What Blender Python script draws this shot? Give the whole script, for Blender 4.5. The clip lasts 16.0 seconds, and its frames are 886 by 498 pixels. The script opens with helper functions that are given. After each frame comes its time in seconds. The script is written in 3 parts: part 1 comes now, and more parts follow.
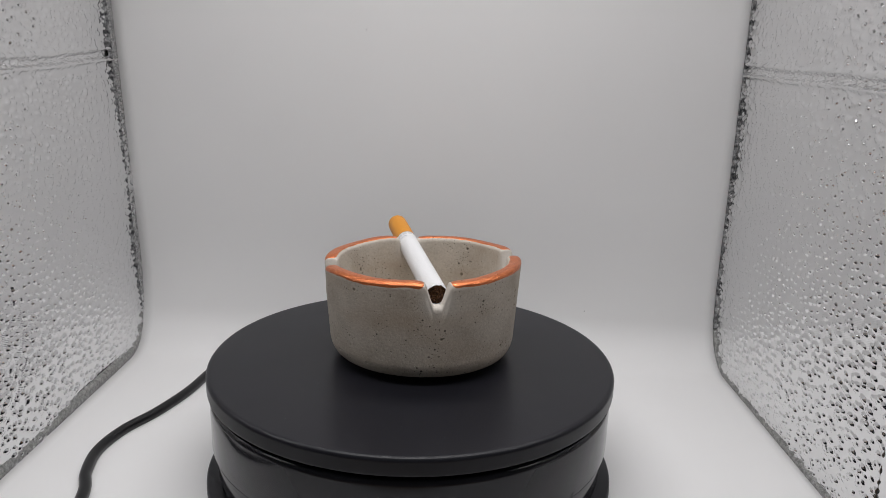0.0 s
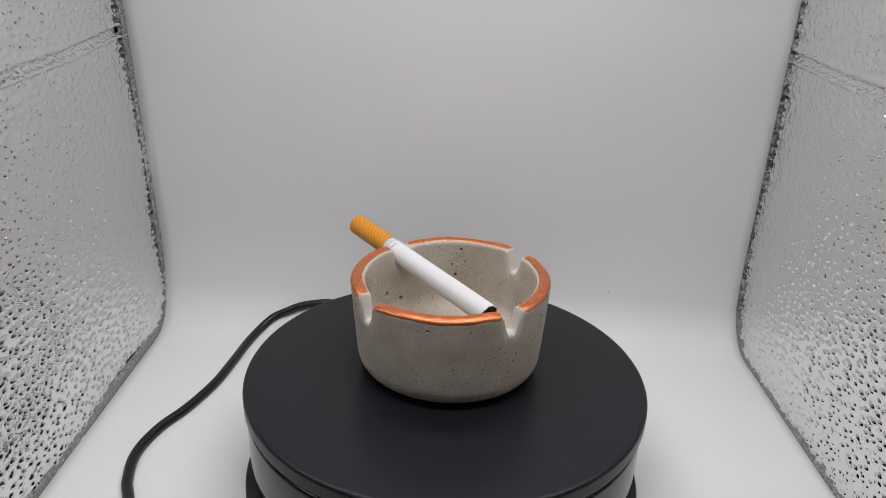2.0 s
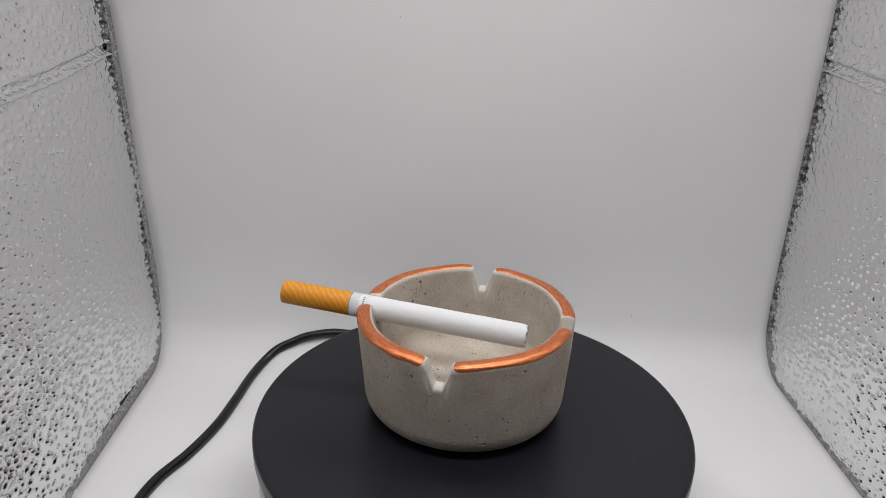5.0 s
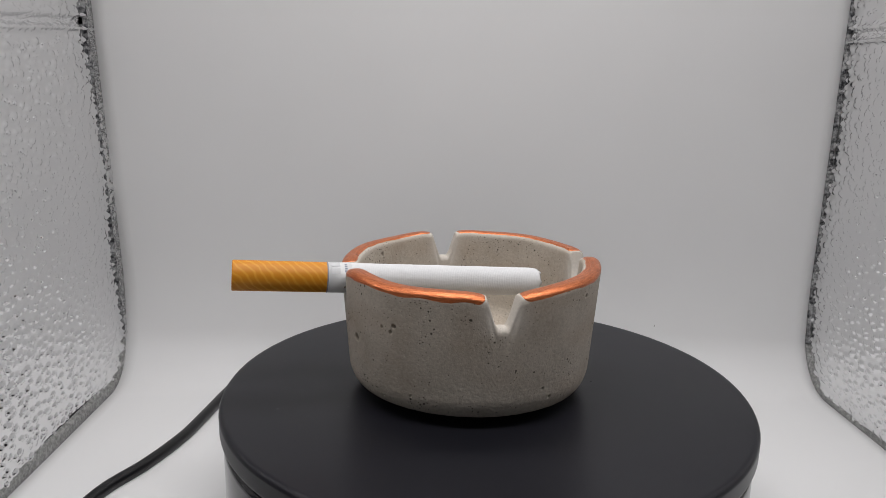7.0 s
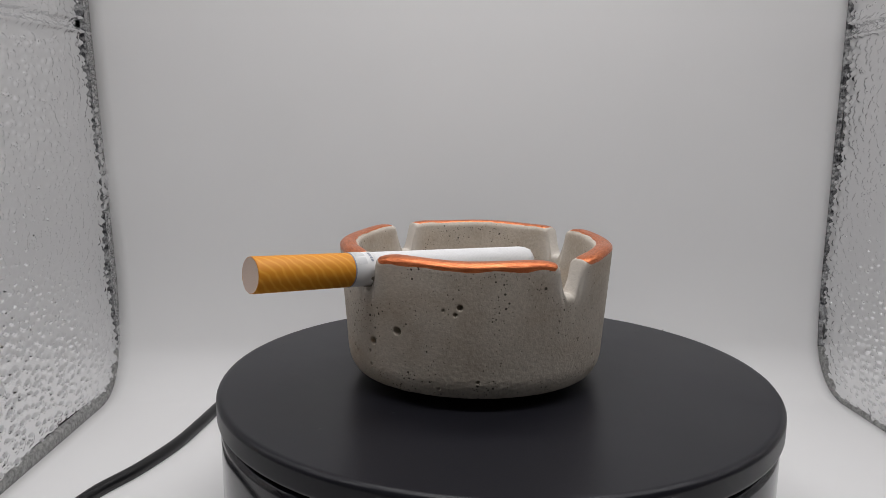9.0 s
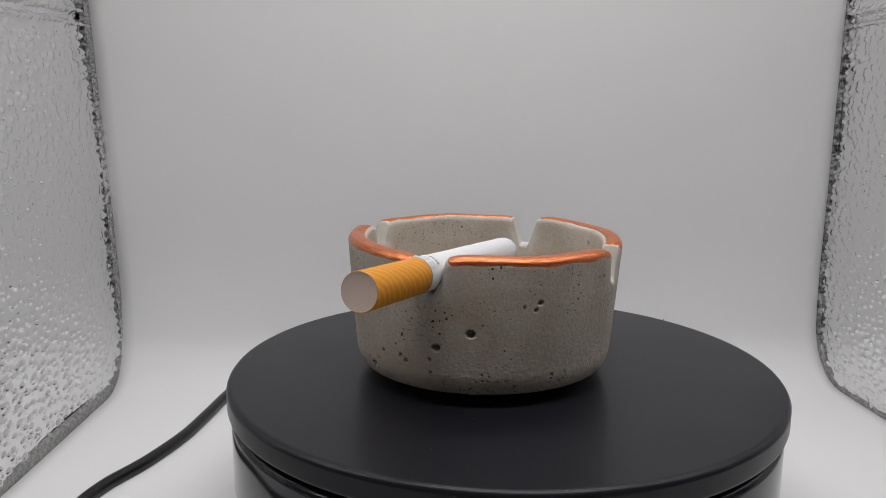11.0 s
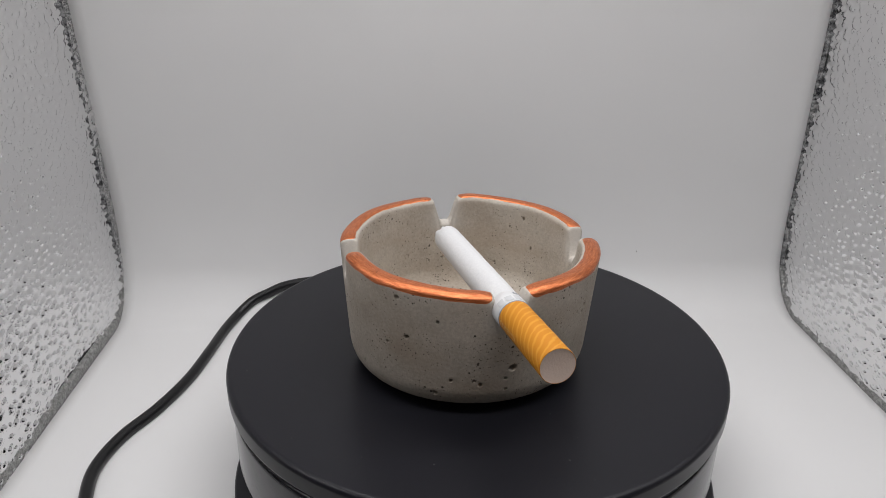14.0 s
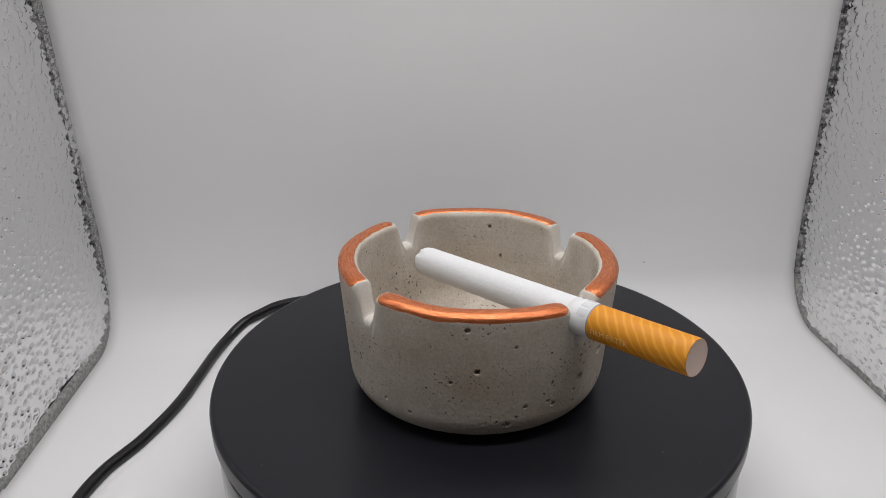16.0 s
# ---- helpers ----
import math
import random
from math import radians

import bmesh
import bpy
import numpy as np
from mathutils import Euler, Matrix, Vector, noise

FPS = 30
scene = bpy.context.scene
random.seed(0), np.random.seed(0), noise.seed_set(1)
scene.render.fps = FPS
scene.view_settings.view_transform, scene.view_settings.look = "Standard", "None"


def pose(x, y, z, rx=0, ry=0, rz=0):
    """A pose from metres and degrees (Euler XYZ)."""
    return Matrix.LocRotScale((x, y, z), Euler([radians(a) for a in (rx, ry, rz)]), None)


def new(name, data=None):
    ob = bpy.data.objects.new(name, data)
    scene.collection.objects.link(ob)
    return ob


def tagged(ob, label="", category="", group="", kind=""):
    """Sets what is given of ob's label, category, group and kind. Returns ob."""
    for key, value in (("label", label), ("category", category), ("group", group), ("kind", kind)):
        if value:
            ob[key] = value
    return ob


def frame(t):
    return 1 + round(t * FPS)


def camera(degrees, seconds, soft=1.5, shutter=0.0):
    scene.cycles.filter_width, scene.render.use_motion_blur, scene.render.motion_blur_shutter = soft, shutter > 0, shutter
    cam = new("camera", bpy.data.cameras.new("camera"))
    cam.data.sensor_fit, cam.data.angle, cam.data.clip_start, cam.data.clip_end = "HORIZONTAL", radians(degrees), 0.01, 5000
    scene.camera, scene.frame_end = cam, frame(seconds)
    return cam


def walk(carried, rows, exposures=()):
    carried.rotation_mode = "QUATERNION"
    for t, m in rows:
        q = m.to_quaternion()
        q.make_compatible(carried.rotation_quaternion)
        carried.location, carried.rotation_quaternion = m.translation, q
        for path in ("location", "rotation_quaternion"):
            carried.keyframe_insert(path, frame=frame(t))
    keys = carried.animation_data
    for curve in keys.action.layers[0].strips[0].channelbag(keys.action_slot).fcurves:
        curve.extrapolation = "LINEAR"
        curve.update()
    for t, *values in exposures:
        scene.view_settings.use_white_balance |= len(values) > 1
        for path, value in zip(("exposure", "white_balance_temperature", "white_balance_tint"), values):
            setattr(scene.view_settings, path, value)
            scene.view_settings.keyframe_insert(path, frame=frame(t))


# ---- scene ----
# The turntable's axis is the z axis, its platter's top lies at z = 0.
cam = camera(62.03, 16.0, soft=0.65)
SPIN = 12.777                      # degrees a second, counter-clockwise from above
walk(cam, [
    (0.0, pose(0.0000, -0.2540, 0.1072, 75.30, -1.62, -1.86)),
    (0.5, pose(-0.0022, -0.2519, 0.1132, 72.81, -1.73, -1.54)),
    (1.0, pose(-0.0106, -0.2455, 0.1248, 70.65, -1.90, -1.71)),
    (1.5, pose(-0.0128, -0.2399, 0.1391, 68.81, -2.06, -1.71)),
    (2.0, pose(-0.0136, -0.2333, 0.1487, 66.75, -2.05, -1.78)),
    (2.5, pose(-0.0172, -0.2261, 0.1526, 66.30, -1.84, -2.06)),
    (3.0, pose(-0.0179, -0.2224, 0.1556, 66.21, -1.38, -2.15)),
    (3.5, pose(-0.0200, -0.2213, 0.1558, 66.40, -1.32, -2.35)),
    (5.8, pose(-0.0262, -0.2068, 0.1226, 70.09, -1.42, -3.47)),
    (6.0, pose(-0.0264, -0.2069, 0.1121, 72.12, -1.38, -3.60)),
    (6.5, pose(-0.0258, -0.2001, 0.0971, 75.40, -1.41, -4.01)),
    (7.0, pose(-0.0272, -0.1955, 0.0844, 77.08, -1.15, -3.95)),
    (7.5, pose(-0.0266, -0.1904, 0.0746, 77.71, -0.81, -4.23)),
    (8.0, pose(-0.0267, -0.1891, 0.0655, 79.33, -0.65, -4.28)),
    (8.5, pose(-0.0283, -0.1901, 0.0637, 80.43, -0.53, -4.43)),
    (9.0, pose(-0.0298, -0.1925, 0.0647, 80.85, -0.47, -4.50)),
    (11.5, pose(-0.0340, -0.1936, 0.0668, 79.86, -0.25, -5.26)),
    (12.0, pose(-0.0347, -0.1963, 0.0728, 79.24, -0.45, -5.51)),
    (12.5, pose(-0.0360, -0.2017, 0.0889, 76.18, -0.42, -5.48)),
    (13.0, pose(-0.0331, -0.2018, 0.1043, 72.65, -0.99, -5.55)),
    (13.5, pose(-0.0317, -0.1973, 0.1105, 68.22, -0.96, -5.37)),
    (14.0, pose(-0.0292, -0.1921, 0.1142, 66.62, -0.47, -5.47)),
    (14.5, pose(-0.0229, -0.1856, 0.1203, 65.74, 0.27, -5.27)),
    (15.0, pose(-0.0215, -0.1838, 0.1205, 65.58, 0.57, -5.38)),
    (15.5, pose(-0.0250, -0.1814, 0.1142, 66.69, 0.85, -5.58)),
    (16.0, pose(-0.0261, -0.1793, 0.1099, 67.55, 0.73, -5.72)),
], exposures=[(0.0, 0.0), (16.0, 0.0)])

# ---- light ----
BOX_TURN = -2.8                    # the light box stands slightly askew to the camera
BOX = pose(0, 0, 0, 0, 0, BOX_TURN)
FLOOR = -0.0438
TOP = 0.262

world = bpy.data.worlds.new("room")
scene.world = world
world.use_nodes = True
world.node_tree.nodes["Background"].inputs["Color"].default_value = (0.9, 0.95, 1.0, 1)
world.node_tree.nodes["Background"].inputs["Strength"].default_value = 0.05


def lamp(name, energy, sx, sy, m, colour=(0.997, 0.985, 1.0)):
    data = bpy.data.lights.new(name, "AREA")
    data.shape, data.size, data.size_y, data.energy, data.color = "RECTANGLE", sx, sy, energy, colour
    data.spread = radians(140)
    ob = new(name, data)
    ob.matrix_world = m
    return ob


lamp("led_strip_light", 0.249, 0.26, 0.035, BOX @ pose(0.0, -0.103, TOP - 0.012))
lamp("led_strip_light", 0.204, 0.26, 0.035, BOX @ pose(0.0, 0.032, TOP - 0.012))


# ---- materials ----
def material(name, colour, rough=0.5, metal=0.0, spec=0.5):
    m = bpy.data.materials.new(name)
    m.use_nodes = True
    b = m.node_tree.nodes["Principled BSDF"]
    b.inputs["Base Color"].default_value = (*colour, 1)
    b.inputs["Roughness"].default_value = rough
    b.inputs["Metallic"].default_value = metal
    b.inputs["Specular IOR Level"].default_value = spec
    return m


def node(m, kind, **values):
    n = m.node_tree.nodes.new(kind)
    for k, v in values.items():
        n.inputs[k].default_value = v
    return n


def link(m, a, b):
    m.node_tree.links.new(a, b)


def bsdf(m):
    return m.node_tree.nodes["Principled BSDF"]


def coords(m, scale=(1, 1, 1)):
    c = m.node_tree.nodes.new("ShaderNodeTexCoord")
    mp = node(m, "ShaderNodeMapping", Scale=scale)
    link(m, c.outputs["Object"], mp.inputs["Vector"])
    return mp.outputs["Vector"]


def noise_tex(m, vec, scale, detail=4.0, rough=0.55):
    n = node(m, "ShaderNodeTexNoise", Scale=scale, Detail=detail, Roughness=rough)
    link(m, vec, n.inputs["Vector"])
    return n.outputs["Fac"]


def ramp(m, fac, stops):
    r = m.node_tree.nodes.new("ShaderNodeValToRGB")
    while len(r.color_ramp.elements) < len(stops):
        r.color_ramp.elements.new(0.5)
    for e, (p, c) in zip(r.color_ramp.elements, stops):
        e.position, e.color = p, (*c, 1)
    link(m, fac, r.inputs["Fac"])
    return r.outputs["Color"]


def mix(m, fac, a, b, how="MIX"):
    n = m.node_tree.nodes.new("ShaderNodeMix")
    n.data_type, n.blend_type = "RGBA", how
    for sock, v in ((n.inputs[0], fac), (n.inputs[6], a), (n.inputs[7], b)):
        if isinstance(v, (int, float)):
            sock.default_value = v
        elif isinstance(v, tuple):
            sock.default_value = (*v, 1)
        else:
            link(m, v, sock)
    return n.outputs[2]


def bump(m, height, strength, distance):
    n = node(m, "ShaderNodeBump", Strength=strength, Distance=distance)
    link(m, height, n.inputs["Height"])
    old = bsdf(m).inputs["Normal"]
    if old.is_linked:
        link(m, old.links[0].from_socket, n.inputs["Normal"])
    link(m, n.outputs["Normal"], old)


def maths(m, how, a, b):
    n = m.node_tree.nodes.new("ShaderNodeMath")
    n.operation = how
    for sock, v in zip(n.inputs, (a, b)):
        if isinstance(v, (int, float)):
            sock.default_value = v
        else:
            link(m, v, sock)
    return n.outputs[0]


def concrete():
    m = material("cast concrete", (0.36, 0.35, 0.32), 0.85, 0, 0.25)
    v = coords(m)
    big = noise_tex(m, v, 70, 4, 0.6)
    fine = noise_tex(m, v, 1300, 3, 0.6)
    base = ramp(m, big, [(0.3, (0.412, 0.357, 0.296)), (0.5, (0.482, 0.434, 0.372)), (0.72, (0.545, 0.496, 0.432))])
    base = mix(m, 0.40, base, ramp(m, fine, [(0.3, (0.34, 0.33, 0.32)), (0.7, (0.62, 0.61, 0.59))]), "OVERLAY")
    # brownish water stains
    stain = ramp(m, noise_tex(m, coords(m, (1, 1, 2.2)), 38, 3, 0.5), [(0.48, (0, 0, 0)), (0.68, (0.45, 0.45, 0.45))])
    base = mix(m, stain, base, (0.40, 0.315, 0.235))
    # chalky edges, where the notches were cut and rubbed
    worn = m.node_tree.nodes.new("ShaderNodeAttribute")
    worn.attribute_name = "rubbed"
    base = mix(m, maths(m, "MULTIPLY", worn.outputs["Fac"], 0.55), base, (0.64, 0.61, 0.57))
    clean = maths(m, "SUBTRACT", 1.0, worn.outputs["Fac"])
    # air pores: round, crisp, of uneven size, closer together in patches
    patch = ramp(m, noise_tex(m, v, 95, 2, 0.5), [(0.36, (0.34, 0.34, 0.34)), (0.66, (1, 1, 1))])
    # the shade down in each pore is put into the base colour
    dark = None
    for scale, most in ((400.0, 0.21), (700.0, 0.28), (1150.0, 0.31), (1800.0, 0.31)):
        cell = node(m, "ShaderNodeTexVoronoi", Scale=scale)
        link(m, v, cell.inputs["Vector"])
        sep = m.node_tree.nodes.new("ShaderNodeSeparateColor")
        link(m, cell.outputs["Color"], sep.inputs[0])
        chance = ramp(m, sep.outputs[0], [(0.38, (0, 0, 0)), (1.0, (most, most, most))])
        size = maths(m, "MULTIPLY", maths(m, "MULTIPLY", chance, patch), clean)
        hole = maths(m, "MULTIPLY", maths(m, "SUBTRACT", size, cell.outputs["Distance"]), 40.0)
        hole = ramp(m, hole, [(0.0, (0, 0, 0)), (0.9, (1, 1, 1))])
        dark = hole if dark is None else mix(m, 1.0, dark, hole, "LIGHTEN")
    link(m, mix(m, maths(m, "MULTIPLY", dark, 0.92), base, (0.045, 0.038, 0.030)), bsdf(m).inputs["Base Color"])
    bump(m, fine, 0.32, 0.0003)
    # rough, scraped patches
    rub = ramp(m, noise_tex(m, v, 60, 2, 0.5), [(0.45, (0.5, 0.5, 0.5)), (0.62, (1, 1, 1))])
    scrape = mix(m, 1.0, noise_tex(m, coords(m, (1, 1, 2.0)), 420, 4, 0.65), rub, "MULTIPLY")
    bump(m, scrape, 0.17, 0.0006)
    inv = m.node_tree.nodes.new("ShaderNodeInvert")
    link(m, dark, inv.inputs["Color"])
    bump(m, inv.outputs["Color"], 0.5, 0.0003)
    return m


def copper():
    m = material("copper paint", (0.70, 0.23, 0.09), 0.46, 0.75)
    v = coords(m)
    sep = m.node_tree.nodes.new("ShaderNodeSeparateXYZ")
    link(m, v, sep.inputs[0])
    ang = m.node_tree.nodes.new("ShaderNodeMath")
    ang.operation = "ARCTAN2"
    link(m, sep.outputs[1], ang.inputs[0])
    link(m, sep.outputs[0], ang.inputs[1])
    far = m.node_tree.nodes.new("ShaderNodeVectorMath")
    far.operation = "LENGTH"
    link(m, v, far.inputs[0])
    round_trip = m.node_tree.nodes.new("ShaderNodeCombineXYZ")
    slow = m.node_tree.nodes.new("ShaderNodeMath")
    slow.operation = "MULTIPLY"
    slow.inputs[1].default_value = 0.0034
    link(m, ang.outputs[0], slow.inputs[0])
    link(m, slow.outputs[0], round_trip.inputs[0])
    link(m, far.outputs["Value"], round_trip.inputs[1])
    link(m, sep.outputs[2], round_trip.inputs[2])
    streak = noise_tex(m, round_trip.outputs[0], 3200, 5, 0.7)
    col = ramp(m, streak, [(0.32, (0.43, 0.112, 0.040)), (0.52, (0.63, 0.188, 0.070)), (0.72, (0.78, 0.29, 0.125))])
    link(m, col, bsdf(m).inputs["Base Color"])
    rr = ramp(m, noise_tex(m, v, 260, 3), [(0.3, (0.27, 0.27, 0.27)), (0.7, (0.42, 0.42, 0.42))])
    link(m, rr, bsdf(m).inputs["Roughness"])
    bump(m, streak, 0.28, 0.0004)
    return m


def white_sheet():
    m = material("white plastic sheet", (0.80, 0.79, 0.775), 0.45, 0, 0.4)
    v = coords(m)
    big = noise_tex(m, v, 9, 3)
    link(m, ramp(m, big, [(0.3, (0.785, 0.78, 0.775)), (0.7, (0.815, 0.81, 0.805))]), bsdf(m).inputs["Base Color"])
    bump(m, noise_tex(m, v, 1600, 2), 0.05, 0.0002)
    return m


def foil():
    m = material("embossed silver foil", (0.815, 0.815, 0.82), 0.3, 1.0)
    v = coords(m)
    rr = ramp(m, noise_tex(m, v, 120, 4), [(0.3, (0.06, 0.06, 0.06)), (0.7, (0.12, 0.12, 0.12))])
    link(m, rr, bsdf(m).inputs["Roughness"])
    wave = node(m, "ShaderNodeTexWave", Scale=420.0, Distortion=0.6)
    turn = coords(m, (1, 1, 1))
    rot = node(m, "ShaderNodeMapping", Rotation=(radians(-63), 0, 0))
    link(m, turn, rot.inputs["Vector"])
    wave.bands_direction = "Y"
    link(m, rot.outputs["Vector"], wave.inputs["Vector"])
    bump(m, wave.outputs["Fac"], 0.11, 0.00010)
    bump(m, noise_tex(m, v, 700, 3), 0.09, 0.0004)
    return m


def satin_black():
    m = material("satin black plastic", (0.0128, 0.0128, 0.0166), 0.32, 0, 0.25)
    v = coords(m)
    bump(m, noise_tex(m, v, 2500, 2), 0.08, 0.0001)
    rr = ramp(m, noise_tex(m, v, 40, 4), [(0.3, (0.29, 0.29, 0.29)), (0.7, (0.34, 0.34, 0.34))])
    link(m, rr, bsdf(m).inputs["Roughness"])
    return m


def gloss_black():
    m = material("gloss black plastic", (0.0130, 0.0130, 0.0168), 0.10, 0, 0.36)
    v = coords(m)
    rr = ramp(m, noise_tex(m, v, 60, 4), [(0.3, (0.07, 0.07, 0.07)), (0.7, (0.14, 0.14, 0.14))])
    link(m, rr, bsdf(m).inputs["Roughness"])
    return m


def paper():
    """Thin white paper with fine cross ribs and a few creases."""
    m = material("cigarette paper", (0.82, 0.82, 0.82), 0.8, 0, 0.2)
    v = coords(m)
    fibre = noise_tex(m, v, 1500, 3, 0.6)
    ribs = node(m, "ShaderNodeTexWave", Scale=620.0, Distortion=1.2)
    ribs.bands_direction = "Z"
    ribs.inputs["Detail"].default_value = 2.0
    link(m, v, ribs.inputs["Vector"])
    base = ramp(m, fibre, [(0.3, (0.64, 0.64, 0.645)), (0.7, (0.71, 0.71, 0.71))])
    base = mix(m, 0.18, base, ramp(m, ribs.outputs["Fac"], [(0.0, (0.66, 0.66, 0.665)), (1.0, (0.78, 0.78, 0.78))]))
    link(m, base, bsdf(m).inputs["Base Color"])
    bump(m, ribs.outputs["Fac"], 0.10, 0.00010)
    bump(m, noise_tex(m, coords(m, (1, 1, 0.5)), 420, 4, 0.6), 0.26, 0.0005)
    return m


def cork():
    """Orange tipping paper with pale slanting waves."""
    m = material("orange tipping paper", (0.70, 0.33, 0.05), 0.5, 0, 0.35)
    v = coords(m)
    sep = m.node_tree.nodes.new("ShaderNodeSeparateXYZ")
    link(m, v, sep.inputs[0])
    ang = m.node_tree.nodes.new("ShaderNodeMath")
    ang.operation = "ARCTAN2"
    link(m, sep.outputs[0], ang.inputs[0])
    link(m, sep.outputs[1], ang.inputs[1])
    z = m.node_tree.nodes.new("ShaderNodeMath")
    z.operation = "MULTIPLY_ADD"
    link(m, sep.outputs[2], z.inputs[0])
    z.inputs[1].default_value = 2700.0
    turned = m.node_tree.nodes.new("ShaderNodeMath")
    turned.operation = "MULTIPLY"
    link(m, ang.outputs[0], turned.inputs[0])
    turned.inputs[1].default_value = 9.0
    link(m, turned.outputs[0], z.inputs[2])
    wob = m.node_tree.nodes.new("ShaderNodeMath")
    wob.operation = "MULTIPLY_ADD"
    link(m, noise_tex(m, v, 200, 2), wob.inputs[0])
    wob.inputs[1].default_value = 8.0
    link(m, z.outputs[0], wob.inputs[2])
    sine = m.node_tree.nodes.new("ShaderNodeMath")
    sine.operation = "SINE"
    link(m, wob.outputs[0], sine.inputs[0])
    col = ramp(m, sine.outputs[0], [(0.15, (0.63, 0.236, 0.011)), (1.0, (0.71, 0.325, 0.032))])
    link(m, col, bsdf(m).inputs["Base Color"])
    return m


CONCRETE, COPPER, SHEET, FOIL = concrete(), copper(), white_sheet(), foil()
SATIN, GLOSS, PAPER, CORK = satin_black(), gloss_black(), paper(), cork()
RUBBER = material("black cable rubber", (0.009, 0.009, 0.010), 0.30, 0, 0.4)
BINDING_REFLECTION = material("woven edge tape with painted dark reflection", (0.20, 0.20, 0.20), 0.55, 0.5)
TAPE = material("silvery clear tape", (0.62, 0.62, 0.61), 0.28, 0.7)
bump(TAPE, noise_tex(TAPE, coords(TAPE), 420, 5, 0.75), 1.0, 0.002)
link(TAPE, ramp(TAPE, noise_tex(TAPE, coords(TAPE), 650, 5, 0.75), [(0.33, (0.19, 0.19, 0.183)), (0.5, (0.34, 0.34, 0.33)), (0.68, (0.58, 0.58, 0.57))]), bsdf(TAPE).inputs["Base Color"])
SELVAGE = material("silver woven selvage", (0.35, 0.35, 0.35), 0.4, 0.4)
link(SELVAGE, ramp(SELVAGE, noise_tex(SELVAGE, coords(SELVAGE, (1, 1, 2.5)), 700, 5, 0.7), [(0.38, (0.07, 0.07, 0.075)), (0.5, (0.30, 0.30, 0.30)), (0.64, (0.75, 0.75, 0.74))]), bsdf(SELVAGE).inputs["Base Color"])
GLUE = material("dry glue", (0.24, 0.215, 0.18), 0.3)
ACETATE = material("filter fibre", (0.68, 0.54, 0.46), 0.9)
bump(ACETATE, noise_tex(ACETATE, coords(ACETATE), 1800, 3, 0.6), 0.35, 0.0003)
TOBACCO = material("tobacco", (0.10, 0.045, 0.018), 0.8)
INK = material("grey print", (0.26, 0.28, 0.33), 0.7)
PRINT = material("pale grey print", (0.57, 0.575, 0.58), 0.7)
PALE = material("pale gold print", (0.80, 0.52, 0.20), 0.5)
SLEEVE = material("smooth white paper", (0.72, 0.72, 0.72), 0.5)
BOARD = material("white plastic board", (0.75, 0.75, 0.74), 0.5)
LINT = material("pale dust", (0.11, 0.11, 0.11), 0.9)
WOOD = material("table top", (0.30, 0.22, 0.15), 0.5)
bump(BINDING_REFLECTION, noise_tex(BINDING_REFLECTION, coords(BINDING_REFLECTION), 1500, 3), 0.8, 0.0006)
# dark blotches paint in the foil's dark reflection along its sewn back edge
link(BINDING_REFLECTION, ramp(BINDING_REFLECTION, noise_tex(BINDING_REFLECTION, coords(BINDING_REFLECTION), 500, 4, 0.7), [(0.4, (0.03, 0.03, 0.035)), (0.65, (0.5, 0.5, 0.5))]), bsdf(BINDING_REFLECTION).inputs["Base Color"])
bump(TOBACCO, noise_tex(TOBACCO, coords(TOBACCO), 1800, 3), 1.0, 0.001)
link(WOOD, ramp(WOOD, noise_tex(WOOD, coords(WOOD, (1, 12, 1)), 6, 5), [(0.3, (0.22, 0.15, 0.10)), (0.7, (0.36, 0.27, 0.19))]), bsdf(WOOD).inputs["Base Color"])
link(TOBACCO, ramp(TOBACCO, noise_tex(TOBACCO, coords(TOBACCO), 1200, 3), [(0.35, (0.03, 0.012, 0.006)), (0.7, (0.26, 0.12, 0.05))]), bsdf(TOBACCO).inputs["Base Color"])


# ---- mesh helpers ----
def mesh_object(name, verts, faces, mat, parent=None, label="", smooth=True):
    me = bpy.data.meshes.new(name)
    me.from_pydata([tuple(v) for v in verts], [], [tuple(f) for f in faces])
    me.materials.append(mat)
    if smooth:
        me.polygons.foreach_set("use_smooth", [True] * len(me.polygons))
    me.update()
    ob = new(name, me)
    if parent is not None:
        ob.parent = parent
    if label:
        tagged(ob, label)
    return ob


def grid_faces(nu, nv, wrap_u=False):
    """Quads of a grid whose vertex (i, j) has number i * nv + j."""
    i = np.arange(nu if wrap_u else nu - 1)
    j = np.arange(nv - 1)
    a, b = np.meshgrid(i, j, indexing="ij")
    c = (a + 1) % nu
    return np.stack([a * nv + b, c * nv + b, c * nv + b + 1, a * nv + b + 1], -1).reshape(-1, 4).tolist()


def lathe(name, profile, mat, parent=None, label="", steps=160):
    """Turn a profile of (radius, z), bottom to top outside, about the z axis."""
    p = np.array(profile)
    a = np.linspace(0, 2 * np.pi, steps, endpoint=False)
    v = np.stack([np.outer(np.cos(a), p[:, 0]), np.outer(np.sin(a), p[:, 0]), np.outer(np.ones_like(a), p[:, 1])], -1)
    return mesh_object(name, v.reshape(-1, 3), grid_faces(steps, len(p), True), mat, parent, label)


def box_mesh(name, size, m, mat, parent=None, label="", bevel=0.0):
    bm = bmesh.new()
    bmesh.ops.create_cube(bm, size=1.0, matrix=m @ Matrix.Diagonal((*size, 1)))
    if bevel:
        bmesh.ops.bevel(bm, geom=bm.edges[:], offset=bevel, segments=2, affect="EDGES", profile=0.6)
    me = bpy.data.meshes.new(name)
    bm.to_mesh(me)
    bm.free()
    me.materials.append(mat)
    ob = new(name, me)
    if parent is not None:
        ob.parent = parent
    if label:
        tagged(ob, label)
    return ob


